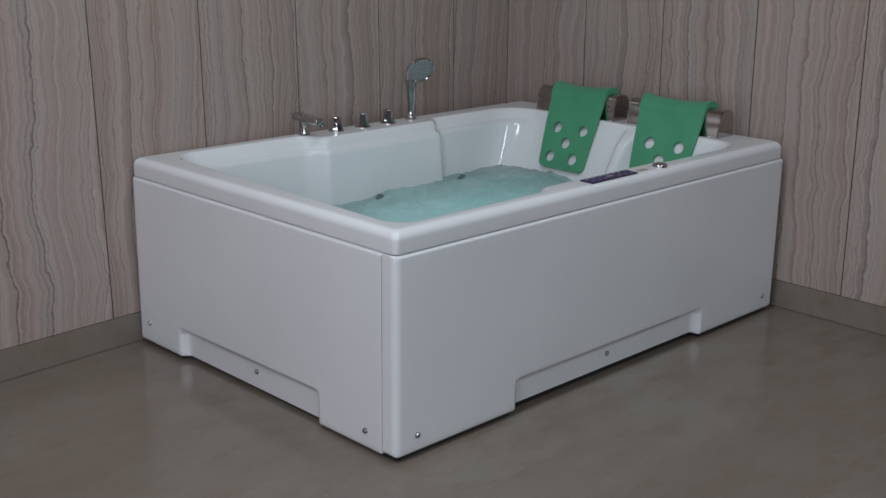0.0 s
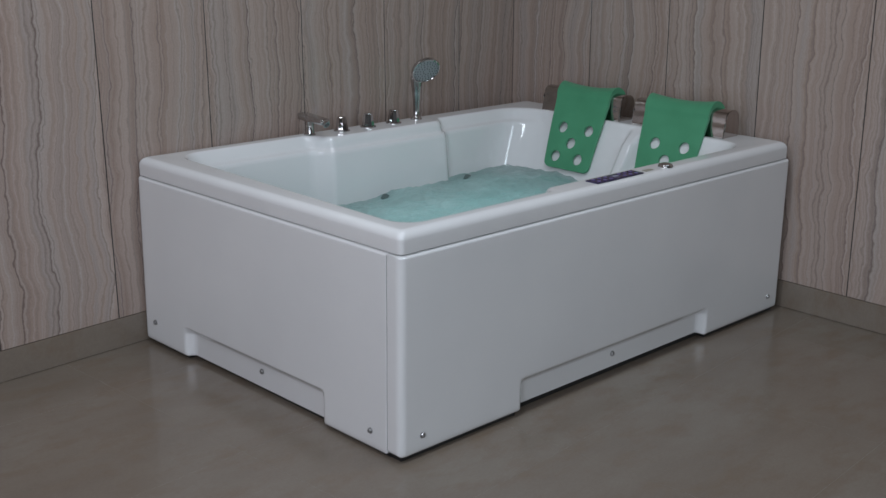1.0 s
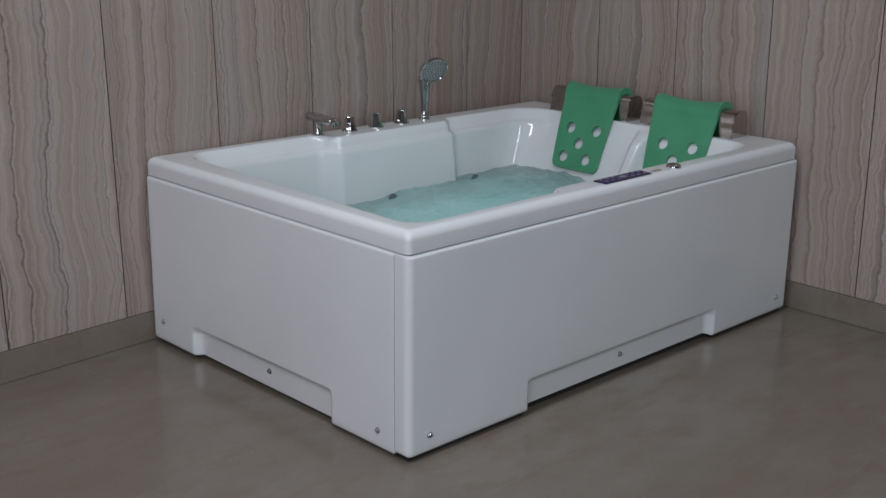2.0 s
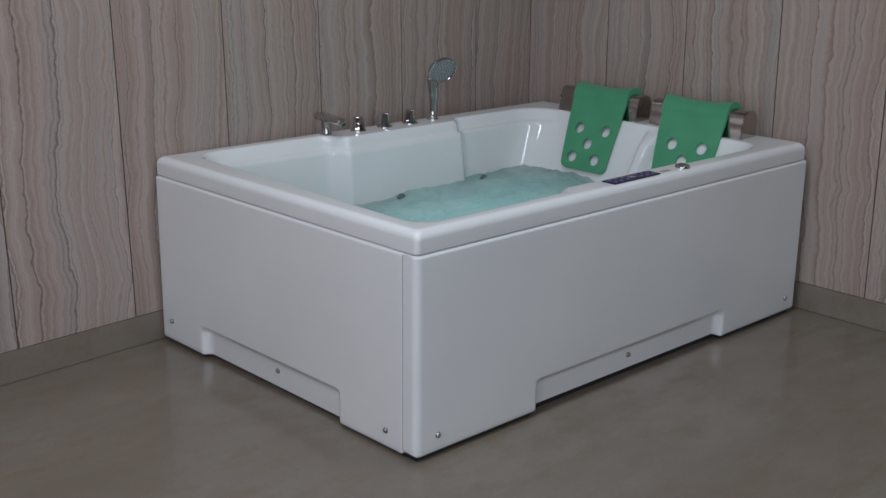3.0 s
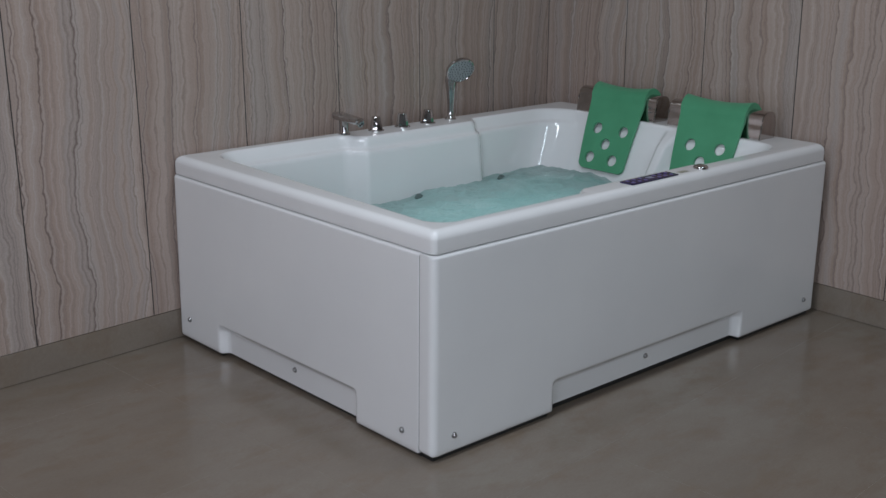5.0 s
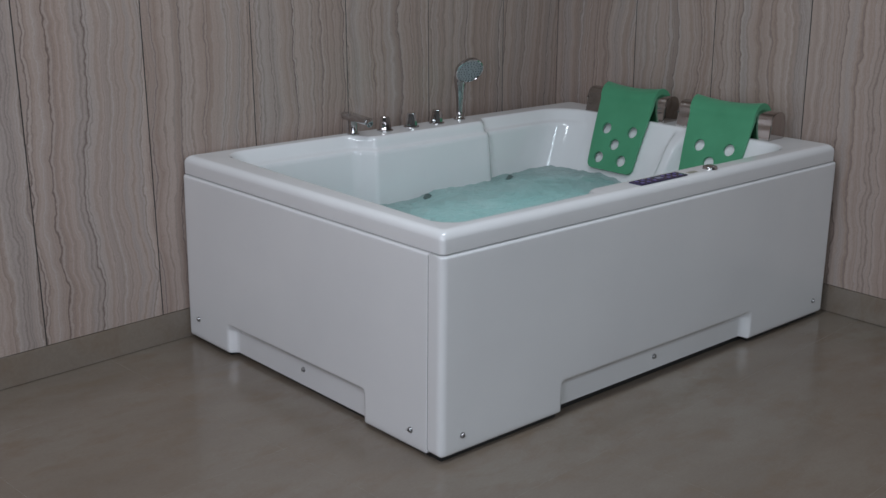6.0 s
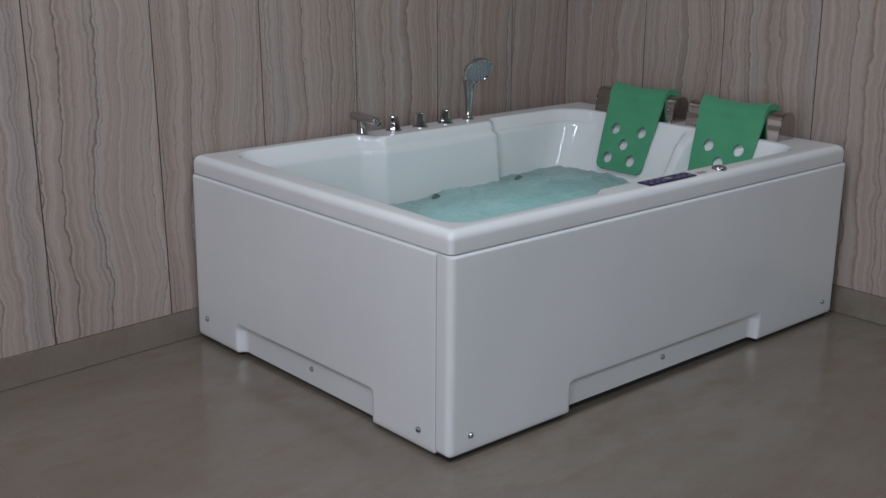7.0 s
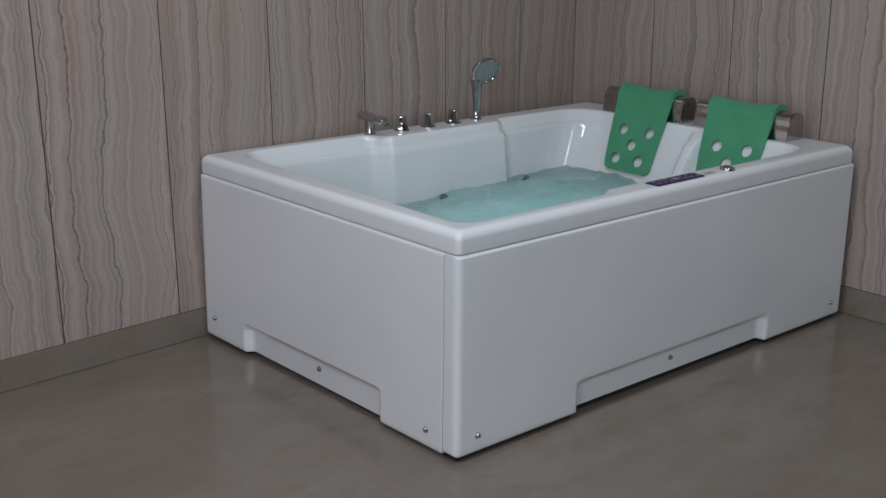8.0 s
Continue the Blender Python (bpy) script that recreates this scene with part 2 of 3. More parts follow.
def ring_rise():
    """Loops of the tub's shell from the outer lip over the rim and down to the bottom."""
    inner = [(0.055, 0.047, 0.075, 12), (0.610, 0.051, 0.02, 1), (0.645, 0.085, 0.025, 12), (1.155, 0.085, 0.03, 1), (1.20, 0.065, 0.02, 8),
             (1.64, 0.065, 0.10, 100), (1.665, 1.150, 0.12, 10), (1.205, 1.150, 0.028, 2), (1.160, 1.105, 0.028, 10),
             (0.662, 1.105, 0.024, 2), (0.605, 1.178, 0.05, 10), (0.082, 1.178, 0.09, 20)]
    a = 0.004
    outer = [(a, a, 0.016, 12), (0.615, a, 0.002, 1), (0.645, a, 0.002, 12), (1.155, a, 0.002, 1), (1.20, a, 0.002, 8),
             (L, a, 0.016, 100), (L, W, 0.020, 10), (1.205, W, 0.004, 2), (1.160, W, 0.004, 10),
             (0.662, W, 0.002, 2), (0.605, W, 0.002, 10), (a - 0.017, W, 0.014, 20)]
    n = len(inner)
    return inner, outer, n


def crest(d):
    """A flat-topped ridge with soft flanks."""
    k = max(0.0, min(1.0, (0.038 - d) / 0.022))
    return k * k * (3 - 2 * k)


def tub_shell():
    inner, outer, n = ring_rise()
    deck = {7, 8, 9}
    rings = []

    def add(corners, z, ridge=0.0):
        pts = []
        for q in rounded(corners):
            x, y = q
            if ridge and x > 1.3:
                # soft ridge between the two reclining seats
                x -= ridge * 1.25 * crest(abs(y - 0.528)) * min(1, (x - 1.3) / 0.2)
            pts.append((x, y, z))
        rings.append(pts)

    def by(v, deck_v=None, right=0.0):
        return [right if right and i == 5 else deck_v if deck_v is not None and i in deck else v for i in range(n)]

    plain = [(x, y, r, k) for x, y, r, k in outer]
    add([(x, y, r, k) for x, y, r, k in inset(plain, by(0.030))], LIP + 0.004)
    add(inset(plain, by(0.0015)), LIP)
    add(plain, LIP + 0.0015)
    edge = 0.024
    for k in range(6):
        turn = math.pi / 2 * k / 5
        add(inset(plain, by(edge * (1 - math.cos(turn)))), TOP - edge * (1 - math.sin(turn)))
    add(inner, TOP)
    add(inset(inner, by(0.005)), TOP - 0.0015)
    add(inset(inner, by(0.010)), TOP - 0.006)
    add(inset(inner, by(0.014)), TOP - 0.014)
    add(inset(inner, by(0.020, 0.016, 0.017)), TOP - 0.022, 0.010)
    add(inset(inner, by(0.026, 0.018, 0.024)), 0.580, 0.020)
    add(inset(inner, by(0.031, 0.022, 0.028)), 0.573, 0.024)
    add(inset(inner, by(0.040, 0.029, 0.030)), 0.570, 0.026)
    add(inset(inner, by(0.045, 0.033, 0.033)), 0.565, 0.028)
    add(inset(inner, by(0.048, 0.036, 0.042)), 0.552, 0.034)
    add(inset(inner, by(0.060, 0.046, 0.107)), 0.43, 0.042)
    add(inset(inner, by(0.070, 0.055, 0.15)), 0.33, 0.04)
    add(inset(inner, by(0.085, 0.065, 0.24)), 0.20, 0.03)
    add(inset(inner, by(0.105, 0.080, 0.32)), 0.15)
    bm = bmesh.new()
    loops = [[bm.verts.new(c) for c in r] for r in rings]
    k = len(loops[0])
    for a, b in zip(loops, loops[1:]):
        for i in range(k):
            bm.faces.new((a[i], a[(i + 1) % k], b[(i + 1) % k], b[i]))
    bm.faces.new(loops[-1])
    return bm


def skirt_panel(length, height, n0, n1, notch_h, wrap=0.0, ends=(0.022, 0.014), lift=(0.014, 0.006), deep_back=0.042, raised=0.008, sag=0.0):
    """A moulded skirt panel along x, facing -y, with a toe recess between n0 and n1."""
    xs = [0, 0.0015, 0.004, 0.008, 0.012, 0.017, 0.022] + [0.022 + (n0 - 0.03 - 0.022) * i / 6 for i in range(1, 7)]
    slope = 0.026
    xs += [n0 - 0.006, n0, n0 + slope * 0.25, n0 + slope * 0.7, n0 + slope, n0 + slope + 0.006]
    m = 14
    xs += [n0 + slope + 0.006 + (n1 - n0 - 2 * slope - 0.012) * i / m for i in range(1, m + 1)]
    xs += [n1 - slope, n1 - slope * 0.7, n1 - slope * 0.25, n1, n1 + 0.006]
    xs += [n1 + 0.006 + (length - 0.022 - n1 - 0.006) * i / 6 for i in range(1, 7)] + [length - 0.012, length - 0.007, length - 0.004, length - 0.0015, length]
    xs = sorted(set(round(x, 5) for x in xs))
    zt = notch_h
    zs = [0.014, 0.016, 0.022, 0.033, 0.06, zt - 0.03, zt - 0.026, zt - 0.02, zt - 0.008, zt - 0.002, zt + 0.004, 0.2, 0.32, 0.44, height - 0.03, height - 0.010, height - 0.007, height - 0.004, height - 0.0015, height - 0.0004, height]
    deep = 0.027

    def ease(v):
        v = max(0.0, min(1.0, v))
        return v * v * (3 - 2 * v)

    def depth(x, z):
        d = 0.0
        # rounded rims of the panel
        for gap, r in ((x, ends[0]), (length - x, ends[1]), (height - z, 0.010), (z - 0.014, 0.008)):
            if gap < r:
                d += r - math.sqrt(max(0.0, r * r - (r - gap) ** 2))
        across = ease((x - n0) / slope) * ease((n1 - x) / slope)
        up = ease((zt + 0.002 - z) / 0.026)
        return max(d if z > 0.02 or across < 0.3 else 0, deep * across * up)

    def foot(x, z):
        """The lower corners are rounded off."""
        for gap, r in ((x, lift[0]), (length - x, lift[1])):
            if gap < r:
                z = max(z, 0.014 + r - math.sqrt(r * r - (r - gap) ** 2) + (z - 0.014) * 0.1)
        # the recess ends a little higher than the feet beside it
        inside = ease((x - n0) / slope) * ease((n1 - x) / slope)
        return z + (raised * inside - sag * x / length) * max(0.0, 1 - (z - 0.014) / 0.04)

    bm = bmesh.new()
    # wrap: how far the panel's first end stands out of line
    out = [wrap * (1 - x / length) for x in xs]
    grid = [[bm.verts.new((x, depth(x, z) - o * (0.95 - 0.3 * z), foot(x, z))) for z in zs] for x, o in zip(xs, out)]
    back = [[bm.verts.new((x, deep_back, foot(x, z))) for z in (zs[0], zs[-1])] for x in xs]
    for i in range(len(xs) - 1):
        for j in range(len(zs) - 1):
            bm.faces.new((grid[i][j], grid[i + 1][j], grid[i + 1][j + 1], grid[i][j + 1]))
        bm.faces.new((grid[i][-1], grid[i + 1][-1], back[i + 1][1], back[i][1]))
        bm.faces.new((back[i][0], back[i + 1][0], grid[i + 1][0], grid[i][0]))
        bm.faces.new((back[i][0], back[i][1], back[i + 1][1], back[i + 1][0]))
    bm.faces.new((*grid[0], back[0][1], back[0][0]))
    bm.faces.new((*grid[-1], back[-1][1], back[-1][0]))
    return bm


def bolt():
    return lathe([(0.0085, 0), (0.0085, 0.0015), (0.007, 0.002), (0.0066, 0.0045), (0.005, 0.0066), (0.0028, 0.0072), (0.0024, 0.0052)], 18)


bathtub = tagged(new("bathtub"), "white two-person acrylic whirlpool bathtub with moulded skirt panels", "bathtub")
shell = part("shell", tub_shell(), ACRYLIC, bathtub, smooth=50)
SKIRT_TOP = 0.5540
shell.modifiers.new("normals", "WEIGHTED_NORMAL").keep_sharp = True
front_panel = part("front_panel", skirt_panel(L + 0.009, SKIRT_TOP, 0.447, 1.362, 0.112, lift=(0.014, 0.022), deep_back=0.051), ACRYLIC, bathtub, m=pose(0.0, 0, 0), smooth=50)
END_Y = 1.2395
end_m = Matrix.Translation((0.0, END_Y, 0)) @ Matrix.Rotation(-math.pi / 2, 4, "Z")
# the end panel runs from the wall to the vertical seam beside the front panel
end_panel = part("end_panel", skirt_panel(END_Y - 0.0535, SKIRT_TOP, END_Y - 1.0, END_Y - 0.308, 0.112, 0.024, (0.022, 0.004), (0.022, 0.012), raised=0.003, sag=0.0065), ACRYLIC, bathtub, m=end_m, smooth=50)
for ob in (front_panel, end_panel):
    ob.modifiers.new("normals", "WEIGHTED_NORMAL").keep_sharp = True
bolt_mesh = mesh_of("bolt", bolt(), BOLT)
for x, y, z, parent in ((0.075, 0.0, 0.061, front_panel), (0.892, 0.027, 0.064, front_panel), (1.740, 0.0, 0.065, front_panel)):
    b = new("bolt", bolt_mesh)
    b.parent = parent
    b.matrix_basis = Matrix.Translation((x, y, z)) @ Matrix.Rotation(math.pi / 2, 4, "X")
for y, d, z in ((1.167, -0.0210, 0.082), (0.628, 0.0158, 0.064), (0.117, -0.0015, 0.058)):
    b = new("bolt", bolt_mesh)
    b.parent = end_panel
    b.matrix_basis = Matrix.Translation((END_Y - y, d, z)) @ Matrix.Rotation(math.pi / 2, 4, "X")
# added dark block that stands in for the shade in the gap below the skirt
part("under_tub_shade", box(0.045, L - 0.045, 0.053, W - 0.02, 0.0005, 0.09), DARK, bathtub, "dark block put in for the shade under the tub", smooth=0)
# added dark strip, nearly flush with the panels, that darkens the open seam
part("seam_dark_strip", box(0.0012, 0.030, 0.0508, 0.0538, 0.024, SKIRT_TOP - 0.006), DARK, bathtub, smooth=0)
# added black strips: the contact shade under the panels as solid colour
for x0, x1, y0, y1 in ((0.014, 0.44, 0.013, 0.052), (0.44, 1.372, 0.040, 0.052), (1.372, L - 0.008, 0.013, 0.052), (0.012, 0.044, 0.053, 0.300), (0.028, 0.044, 0.300, 1.005), (0.0, 0.044, 1.005, 1.215)):
    part("foot_shade", box(x0, x1, y0, y1, 0.0005, 0.0135), RUBBER_AND_SHADE, bathtub, "black strip put in for the shade under the skirt", smooth=0)


def water_sheet():
    inner, outer, n = ring_rise()
    bm = bmesh.new()
    nx, ny = 190, 140
    x0, x1, y0, y1 = 0.12, 1.618, 0.115, 1.098
    mounds = ((1.05, 0.55, 0.16, 0.020), (0.70, 0.60, 0.13, 0.015), (1.40, 0.80, 0.16, 0.022), (0.90, 0.95, 0.10, 0.014), (1.25, 0.90, 0.12, 0.016), (0.45, 0.45, 0.12, 0.01))
    rows = []
    for i in range(nx + 1):
        row = []
        for j in range(ny + 1):
            x, y = x0 + (x1 - x0) * i / nx, y0 + (y1 - y0) * j / ny
            z = 0.383 + 0.012 * (x - 0.5)
            for mx, my, mr, mh in mounds:
                z += mh * math.exp(-((x - mx) ** 2 + (y - my) ** 2) / mr ** 2)
            z += 0.014 * noise.noise((x * 6, y * 6, 0.3)) + 0.009 * noise.noise((x * 15, y * 15, 4.1)) + 0.006 * noise.noise((x * 34, y * 34, 9.7)) + 0.003 * noise.noise((x * 80, y * 80, 2.2))
            row.append(bm.verts.new((x, y, z)))
        rows.append(row)
    for i in range(nx):
        for j in range(ny):
            a = rows[i][j].co
            if a.y > 1.076 and 0.64 < a.x < 1.15:
                continue
            bm.faces.new((rows[i][j], rows[i + 1][j], rows[i + 1][j + 1], rows[i][j + 1]))
    for v in [v for v in bm.verts if not v.link_faces]:
        bm.verts.remove(v)
    return bm


water = tagged(part("bath_water", water_sheet(), WATER, smooth=180), "bubbling blue-green water filling the whirlpool bathtub", "water", kind="stuff")


# ---- fittings on the rim ----
def spout(m):
    thing = tagged(new("bath_spout"), "low chrome bath spout with flat body on short post", "spout")
    thing.matrix_basis = m
    part("post", lathe([(0.021, 0), (0.021, 0.004), (0.016, 0.006), (0.0145, 0.012), (0.0145, 0.052)]), CHROME, thing)
    bm = box(-0.022, 0.022, -0.092, 0.044, 0.050, 0.070, 0.008, 3)
    for v in bm.verts:
        k = (0.042 - v.co.y) / 0.13
        v.co.x *= 1 - 0.18 * k
        v.co.z += -0.004 * k + (0.005 * (1 - k) if v.co.z > 0.060 else 0)
    part("body", bm, CHROME, thing)
    part("outlet", lathe([(0.012, 0), (0.012, 0.012), (0.009, 0.012), (0.009, 0.004)], 24, Matrix.Translation((0, -0.086, 0.053)) @ Matrix.Rotation(math.pi / 2 + 0.5, 4, "X")), CHROME, thing)
    return thing


def knob():
    thing = tagged(new("tap"), "short tapered chrome tap handle on the tub deck", "tap", "taps on the deck")
    part("flange", lathe([(0.029, 0), (0.029, 0.0025), (0.027, 0.0045), (0.020, 0.005)]), CHROME, thing)
    # ten flat sides, tapering to a flat top
    bm = lathe([(0.0225, 0.005), (0.0235, 0.008), (0.0160, 0.048), (0.0148, 0.0505), (0.012, 0.0512)], 10)
    part("grip", bm, CHROME, thing, smooth=20)
    return thing


def hand_shower(m):
    thing = tagged(new("hand_shower"), "chrome hand shower with round grey spray face in its holder", "hand shower")
    thing.matrix_basis = m
    part("holder", lathe([(0.022, 0), (0.022, 0.004), (0.017, 0.008), (0.0135, 0.014), (0.012, 0.030), (0.010, 0.031)]), CHROME, thing)
    part("handle", lathe([(0.0115, 0.02), (0.012, 0.05), (0.0155, 0.10), (0.0225, 0.148), (0.0215, 0.160), (0.012, 0.174)]), CHROME, thing)
    hm = Matrix.Translation((0.002, -0.046, 0.192)) @ Matrix.Scale(1.08, 4) @ look((0, 0, 0), (0.23, 0.74, 0.50)).to_3x3().to_4x4()
    head = part("head", lathe([(0.016, -0.022), (0.034, -0.016), (0.049, -0.004), (0.0515, 0.004), (0.050, 0.010), (0.0465, 0.012), (0.045, 0.010)], 40, hm), CHROME, thing)
    part("spray_face", lathe([(0.0452, 0.006), (0.0452, 0.0095), (0.040, 0.0112), (0.012, 0.0122)], 40, hm), GREYPLASTIC, head, "grey spray face")
    tip = mesh_of("nozzle", lathe([(0.0019, 0), (0.0014, 0.0022)], 8), RUBBER_AND_SHADE)
    for r, n in ((0.012, 8), (0.022, 12), (0.032, 18), (0.040, 22)):
        for i in range(n):
            a = 2 * math.pi * i / n
            z = 0.0112 + (0.040 - r) * 0.0357
            o = new("nozzle", tip)
            o.parent = head
            o.matrix_basis = hm @ Matrix.Translation((r * math.cos(a), r * math.sin(a), z))
    return thing


spout(pose(0.626, 1.180, TOP))
first = knob()
first.matrix_basis = pose(0.758, 1.168, TOP, 0, 0, 23)
copy_thing(first, pose(0.880, 1.168, TOP, 0, 0, 14))
copy_thing(first, pose(1.003, 1.168, TOP, 0, 0, 8))
hand_shower(pose(1.123, 1.176, TOP))


# ---- headrests ----
ARCH_X, ARCH_R = 1.712, 0.042


def arch_bar(length):
    """A low polished arch running along y, flat in front and behind, round on top."""
    prof = [(-0.053, -0.003), (-0.053, 0.002), (-ARCH_R - 0.003, 0.045)]
    for k in range(0, 15):
        a = math.pi * k / 14
        c, d = math.cos(a), math.sin(a)
        prof.append((-ARCH_R * math.copysign(abs(c) ** 0.72, c), 0.052 + 0.043 * d ** 0.72))
    prof += [(ARCH_R, 0.0)]
    bm = bmesh.new()
    a = [bm.verts.new((x, 0, z)) for x, z in prof]
    b = [bm.verts.new((x, length, z)) for x, z in prof]
    for i in range(len(prof) - 1):
        bm.faces.new((a[i], a[i + 1], b[i + 1], b[i]))
    bm.faces.new((a[0], b[0], b[-1], a[-1]))
    fa, fb = bm.faces.new(a[::-1]), bm.faces.new(b)
    bmesh.ops.bevel(bm, geom=list(fa.edges) + list(fb.edges), offset=0.003, segments=2, affect="EDGES")
    return bm


def pad(width):
    """A soft pad with five round holes that hangs over the arch; u runs down its length, w across it."""
    length = 0.458
    bm = bmesh.new()
    edges = []

    def loop(pts):
        vs = [bm.verts.new((u, w, 0)) for u, w in pts]
        for i in range(len(vs)):
            edges.append(bm.edges.new((vs[i], vs[(i + 1) % len(vs)])))

    h = width / 2
    outline = [tuple(p) for p in rounded([(0.0, -h, 0.02, 14), (length, -h * 0.83, 0.026, 12), (length, h * 0.70, 0.026, 14), (0.0, h, 0.02, 14)], 6)]
    loop(outline)
    for u, w in ((0.292, -0.073), (0.292, 0.053), (0.351, -0.004), (0.411, -0.055), (0.411, 0.054)):
        loop([(u + 0.0225 * math.cos(2 * math.pi * i / 24), w + 0.0225 * math.sin(2 * math.pi * i / 24)) for i in range(24)])
    bmesh.ops.triangle_fill(bm, edges=edges, use_beauty=True)
    for k in range(1, 24):
        bmesh.ops.bisect_plane(bm, geom=bm.verts[:] + bm.edges[:] + bm.faces[:], plane_co=(0.0095 * k, 0, 0), plane_no=(1, 0, 0))
    for w in (-0.09, -0.045, 0.0, 0.045, 0.09):
        bmesh.ops.bisect_plane(bm, geom=bm.verts[:] + bm.edges[:] + bm.faces[:], plane_co=(0, w, 0), plane_no=(0, 1, 0))
    bmesh.ops.recalc_face_normals(bm, faces=bm.faces)
    thick = 0.0105
    low = bm.faces[:]
    made = bmesh.ops.extrude_face_region(bm, geom=low)
    for v in made["geom"]:
        if isinstance(v, bmesh.types.BMVert):
            v.co.z += thick
    bm.normal_update()
    rims = [e for e in bm.edges if len(e.link_faces) == 2 and sorted(abs(round(f.normal.z)) for f in e.link_faces) == [0, 1]]
    bmesh.ops.bevel(bm, geom=rims, offset=0.0046, segments=4, profile=0.5, affect="EDGES", clamp_overlap=True)
    # over the arch and down the slope of the backrest
    r = ARCH_R + 0.002
    back = 0.04
    arc = math.pi * 0.5 * (r + 0.036) * 1.06
    end = Vector((-0.171, 0, -0.192))
    for v in bm.verts:
        u, w, t = v.co
        if u < back:
            c, nrm = Vector((r, 0, 0.057 - (back - u))), Vector((1, 0, 0))
        elif u < back + arc:
            a = math.pi * (u - back) / arc
            c, nrm = Vector((r * math.cos(a), 0, 0.057 + 0.038 * math.sin(a))), Vector((math.cos(a), 0, math.sin(a))).normalized()
        else:
            start = Vector((-r, 0, 0.057))
            k = (u - back - arc) / (length - back - arc)
            c = start.lerp(end, k) + Vector((-0.003 * math.sin(math.pi * k), 0, 0))
            d = (end - start).normalized()
            nrm = Vector((d.z, 0, -d.x))
            nrm = (Vector((-1, 0, 0)) * max(0, 1 - k * 5) + nrm * min(1, k * 5)).normalized()
        # the crest sags in the middle and its corners stand up
        lift = 0.014 * (t / thick) * (w / h) ** 2 * max(0.0, 1 - abs(u - back - arc * 0.5) / 0.09)
        # it hangs a little askew
        v.co = c + nrm * (t + 0.001) + Vector((0, w + 0.012 + 0.031 * min(1.0, (0.458 - u) / 0.358), lift))
    return bm


def headrest(y_far, y_near, y0, y1):
    thing = tagged(new("headrest"), "green foam headrest pad with five holes over polished steel bar", "headrest", "headrests on the tub")
    thing.matrix_basis = pose(ARCH_X, y_near, TOP)
    part("bar", arch_bar(y_far - y_near), STEEL, thing, "polished steel bar")
    part("pad", pad(abs(y1 - y0)), GREEN, thing, "soft green pad with five holes", m=pose(0, (y0 + y1) / 2 - y_near, 0), smooth=50)
    return thing


headrest(1.022, 0.637, 0.640, 0.920)
headrest(0.578, 0.180, 0.198, 0.496)


# ---- control panel and air button ----
keypad = tagged(new("touch_keypad"), "slim indigo touch keypad set in the white tub rim", "keypad")
keypad.matrix_basis = pose(0.885, 0.045, TOP)
part("plate", box(-0.108, 0.108, -0.0235, 0.0235, 0, 0.004, 0.0015, 2), NAVY, keypad)
for i, x in enumerate((-0.088, -0.060, -0.032, 0.032, 0.060, 0.088)):
    for y in (-0.011, 0.011):
        part("key", lathe([(0.0062, 0.004), (0.0062, 0.0046), (0.005, 0.0050)], 14, Matrix.Translation((x, y, 0))), VIOLET, keypad)
part("display", box(-0.012, 0.012, -0.009, 0.009, 0.004, 0.0052, 0.0008, 1), PALE, keypad, "pale display window")
badge = tagged(part("badge", box(1.020, 1.060, 0.034, 0.050, TOP, TOP + 0.0015, 0.0005, 1), GREY_PRINT), "small grey printed badge on the rim", "badge")
button = tagged(new("air_button"), "round chrome air button on the tub rim", "button")
button.matrix_basis = pose(1.128, 0.040, TOP) @ Matrix.Scale(0.9, 4)
part("collar", lathe([(0.026, 0), (0.026, 0.004), (0.023, 0.009), (0.016, 0.011), (0.015, 0.009)]), CHROME, button)
part("cap", lathe([(0.0148, 0.006), (0.0148, 0.011), (0.012, 0.013), (0.004, 0.0138)]), CHROME, button)

# jets low on the back of the tub
for x, y, z in ((0.838, 1.020, 0.387), (1.250, 1.018, 0.398)):
    jet = tagged(new("whirlpool_jet"), "dark slotted whirlpool jet at the waterline of the tub", "jet", "whirlpool jets")
    jet.matrix_basis = Matrix.Translation((x, y, z)) @ Matrix.Rotation(radians(38), 4, "X") @ Matrix.Scale(0.8, 4)
    part("ring", lathe([(0.0165, -0.02), (0.0205, -0.02), (0.0205, 0.0), (0.0195, 0.0015), (0.0175, 0.0015), (0.0165, 0.0)], 24), JET, jet)
    part("hub", lathe([(0.006, -0.02), (0.006, 0.0), (0.004, 0.0015), (0.002, 0.0018)], 14), JET, jet)
    fin_mesh = mesh_of("fin", box(0.005, 0.0175, -0.0016, 0.0016, -0.006, 0.0006, 0.0005, 1), JET)
    for k in range(7):
        fin = new("fin", fin_mesh)
        fin.parent = jet
        fin.matrix_basis = Matrix.Rotation(2 * math.pi * k / 7, 4, "Z")

# ---- cladding, skirting and floor tiles ----
GAP = 0.0018


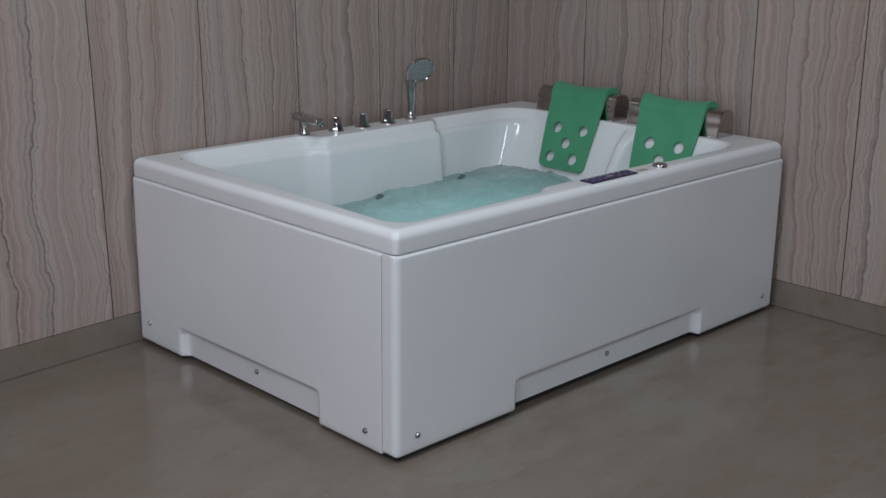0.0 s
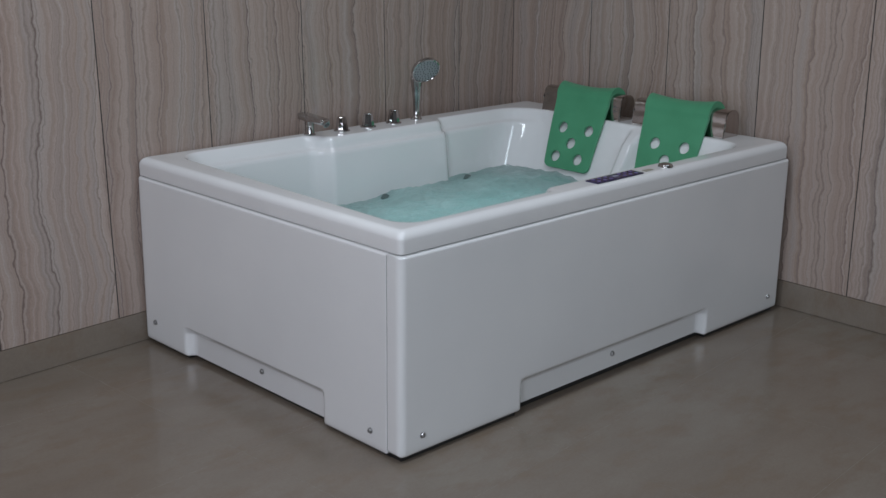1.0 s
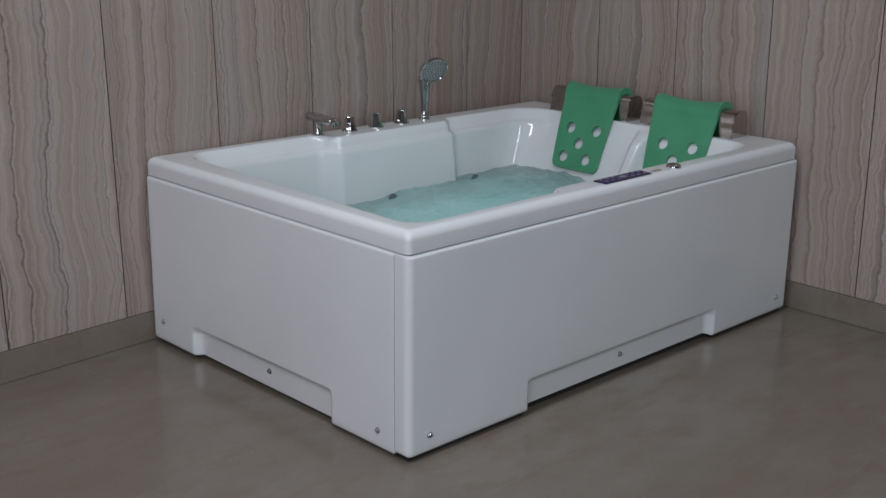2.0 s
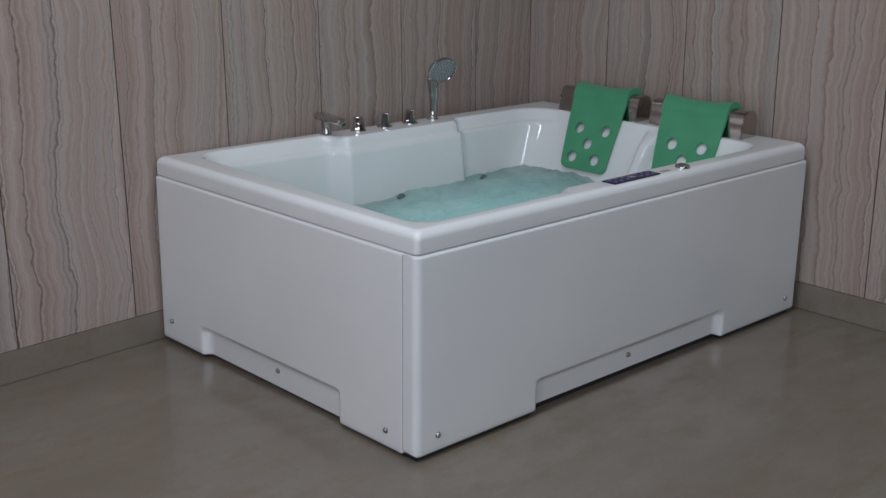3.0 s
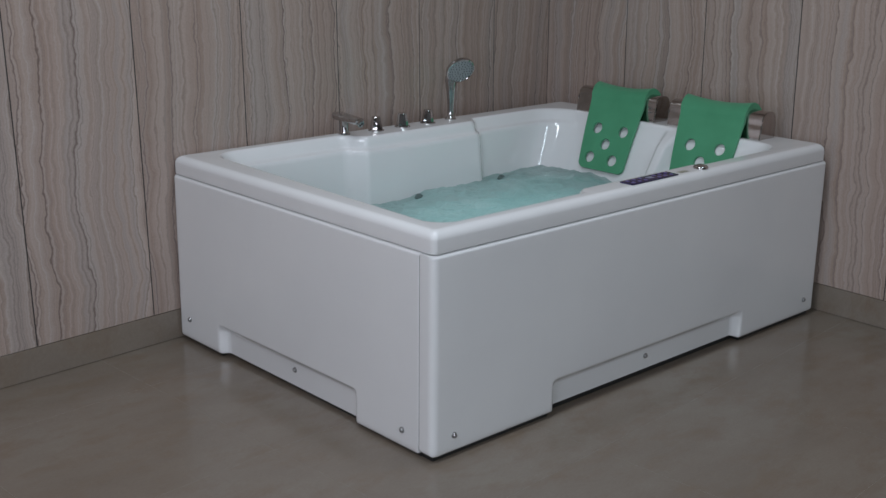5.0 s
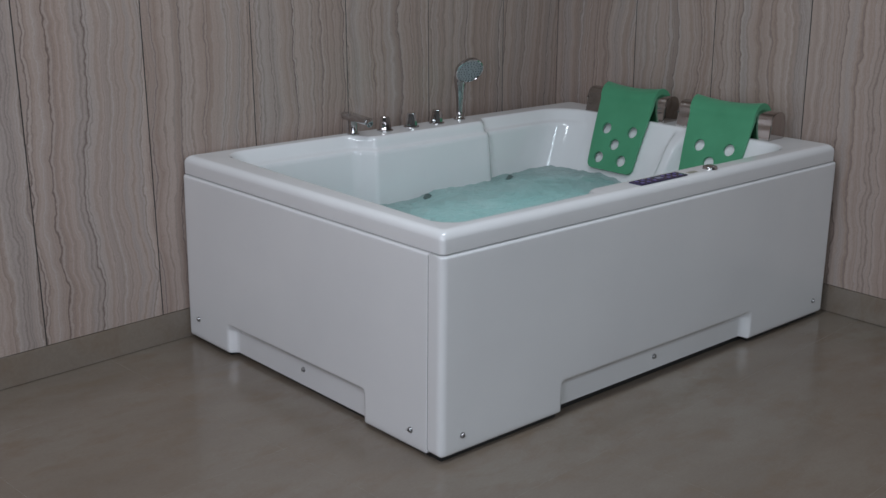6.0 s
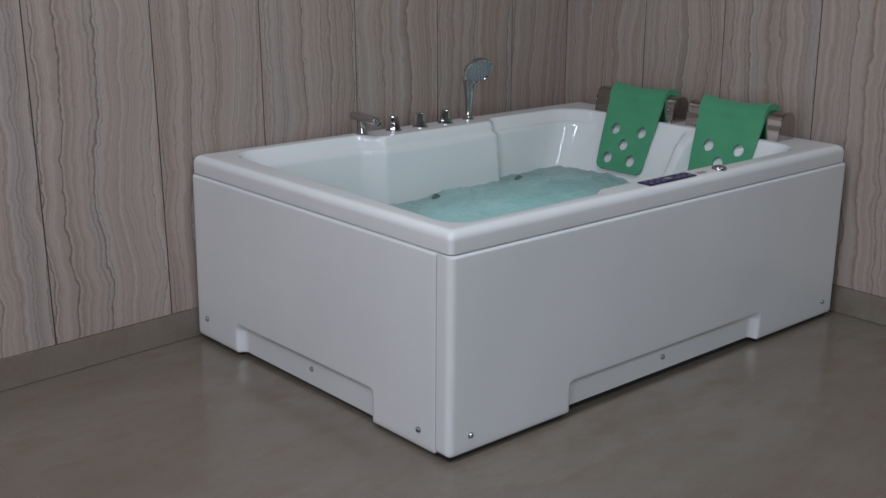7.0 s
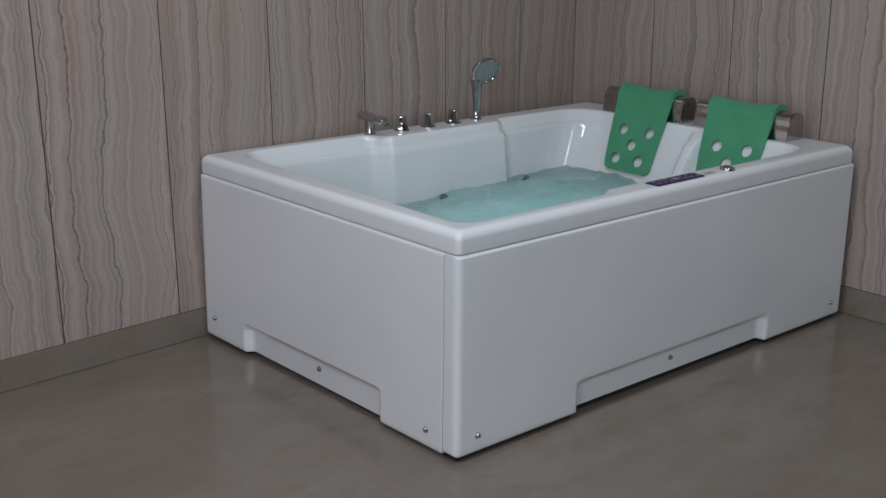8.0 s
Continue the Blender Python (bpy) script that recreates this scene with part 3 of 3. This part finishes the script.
def clad(parent, seams, lean, top):
    for a, b in zip(seams, seams[1:]):
        me = mesh_of("panel", board(b - a - 2 * GAP, SKIRT + 0.0012, top, lean, 0.011), LAMINATE, 30)
        o = new("panel", me)
        o.parent = parent
        o.matrix_basis = Matrix.Translation((a + GAP, 0, 0))
        # dark filler in the joint beside the panel
        j = new("joint", mesh_of("joint", board(2 * GAP, SKIRT + 0.002, top, lean, 0.009, 0.0), DARK, 0))
        j.parent = parent
        j.matrix_basis = Matrix.Translation((b - GAP, 0.0012, 0))


def skirting(parent, name, x0, x1, step, label):
    sk = tagged(part(name, box(x0, x1, 0.004, 0.011, 0, SKIRT - 0.001), DARK, None, m=parent.matrix_basis.copy(), smooth=0), label, "skirting", kind="structure")
    x = x0
    while x < x1 - 0.01:
        e = min(x + step, x1)
        me = mesh_of("skirting_tile", box(x + 0.0006, e - 0.0006, -0.0005, 0.010, 0.0015, SKIRT - 0.0005, 0.0008, 1), SKIRT_TILE, 30)
        o = new("skirting_tile", me)
        o.parent = sk
        x = e


clad(wall_back, [-0.523 - 0.4 * k for k in range(8, 0, -1)] + [-0.523, -0.121, 0.281, 0.691, 1.097, 1.520, CORNER_S + GAP], LEAN_B, CEIL)
clad(wall_right, [-GAP, 0.423, 0.798, 1.196, 1.603] + [1.603 + 0.40 * k for k in range(1, 9)], LEAN_R, CEIL)
skirting(wall_back, "skirting_back", -4.0, CORNER_S, 8.0, "polished beige-grey tile skirting")
skirting(wall_right, "skirting_right", 0.0, 5.0, 8.0, "polished beige-grey tile skirting")

TILE = 0.6
tile_mesh = mesh_of("floor_tile", box(0.0003, TILE - 0.0003, 0.0003, TILE - 0.0003, -0.012, 0, 0.0001, 1), FLOOR_TILE, 30)
OX, OY = -0.21, -0.262
grid_m = Matrix.Translation((OX, OY, 0)) @ Matrix.Rotation(TURN_B, 4, "Z")
for i in range(-7, 5):
    for j in range(-7, 4):
        p = grid_m @ Vector((i * TILE + TILE / 2, j * TILE + TILE / 2, 0))
        if not (-4.1 < p.x < 2.2 and -4.0 < p.y < 1.65):
            continue
        o = new("floor_tile", tile_mesh)
        o.parent = floor
        o.matrix_basis = grid_m @ Matrix.Translation((i * TILE, j * TILE, 0))
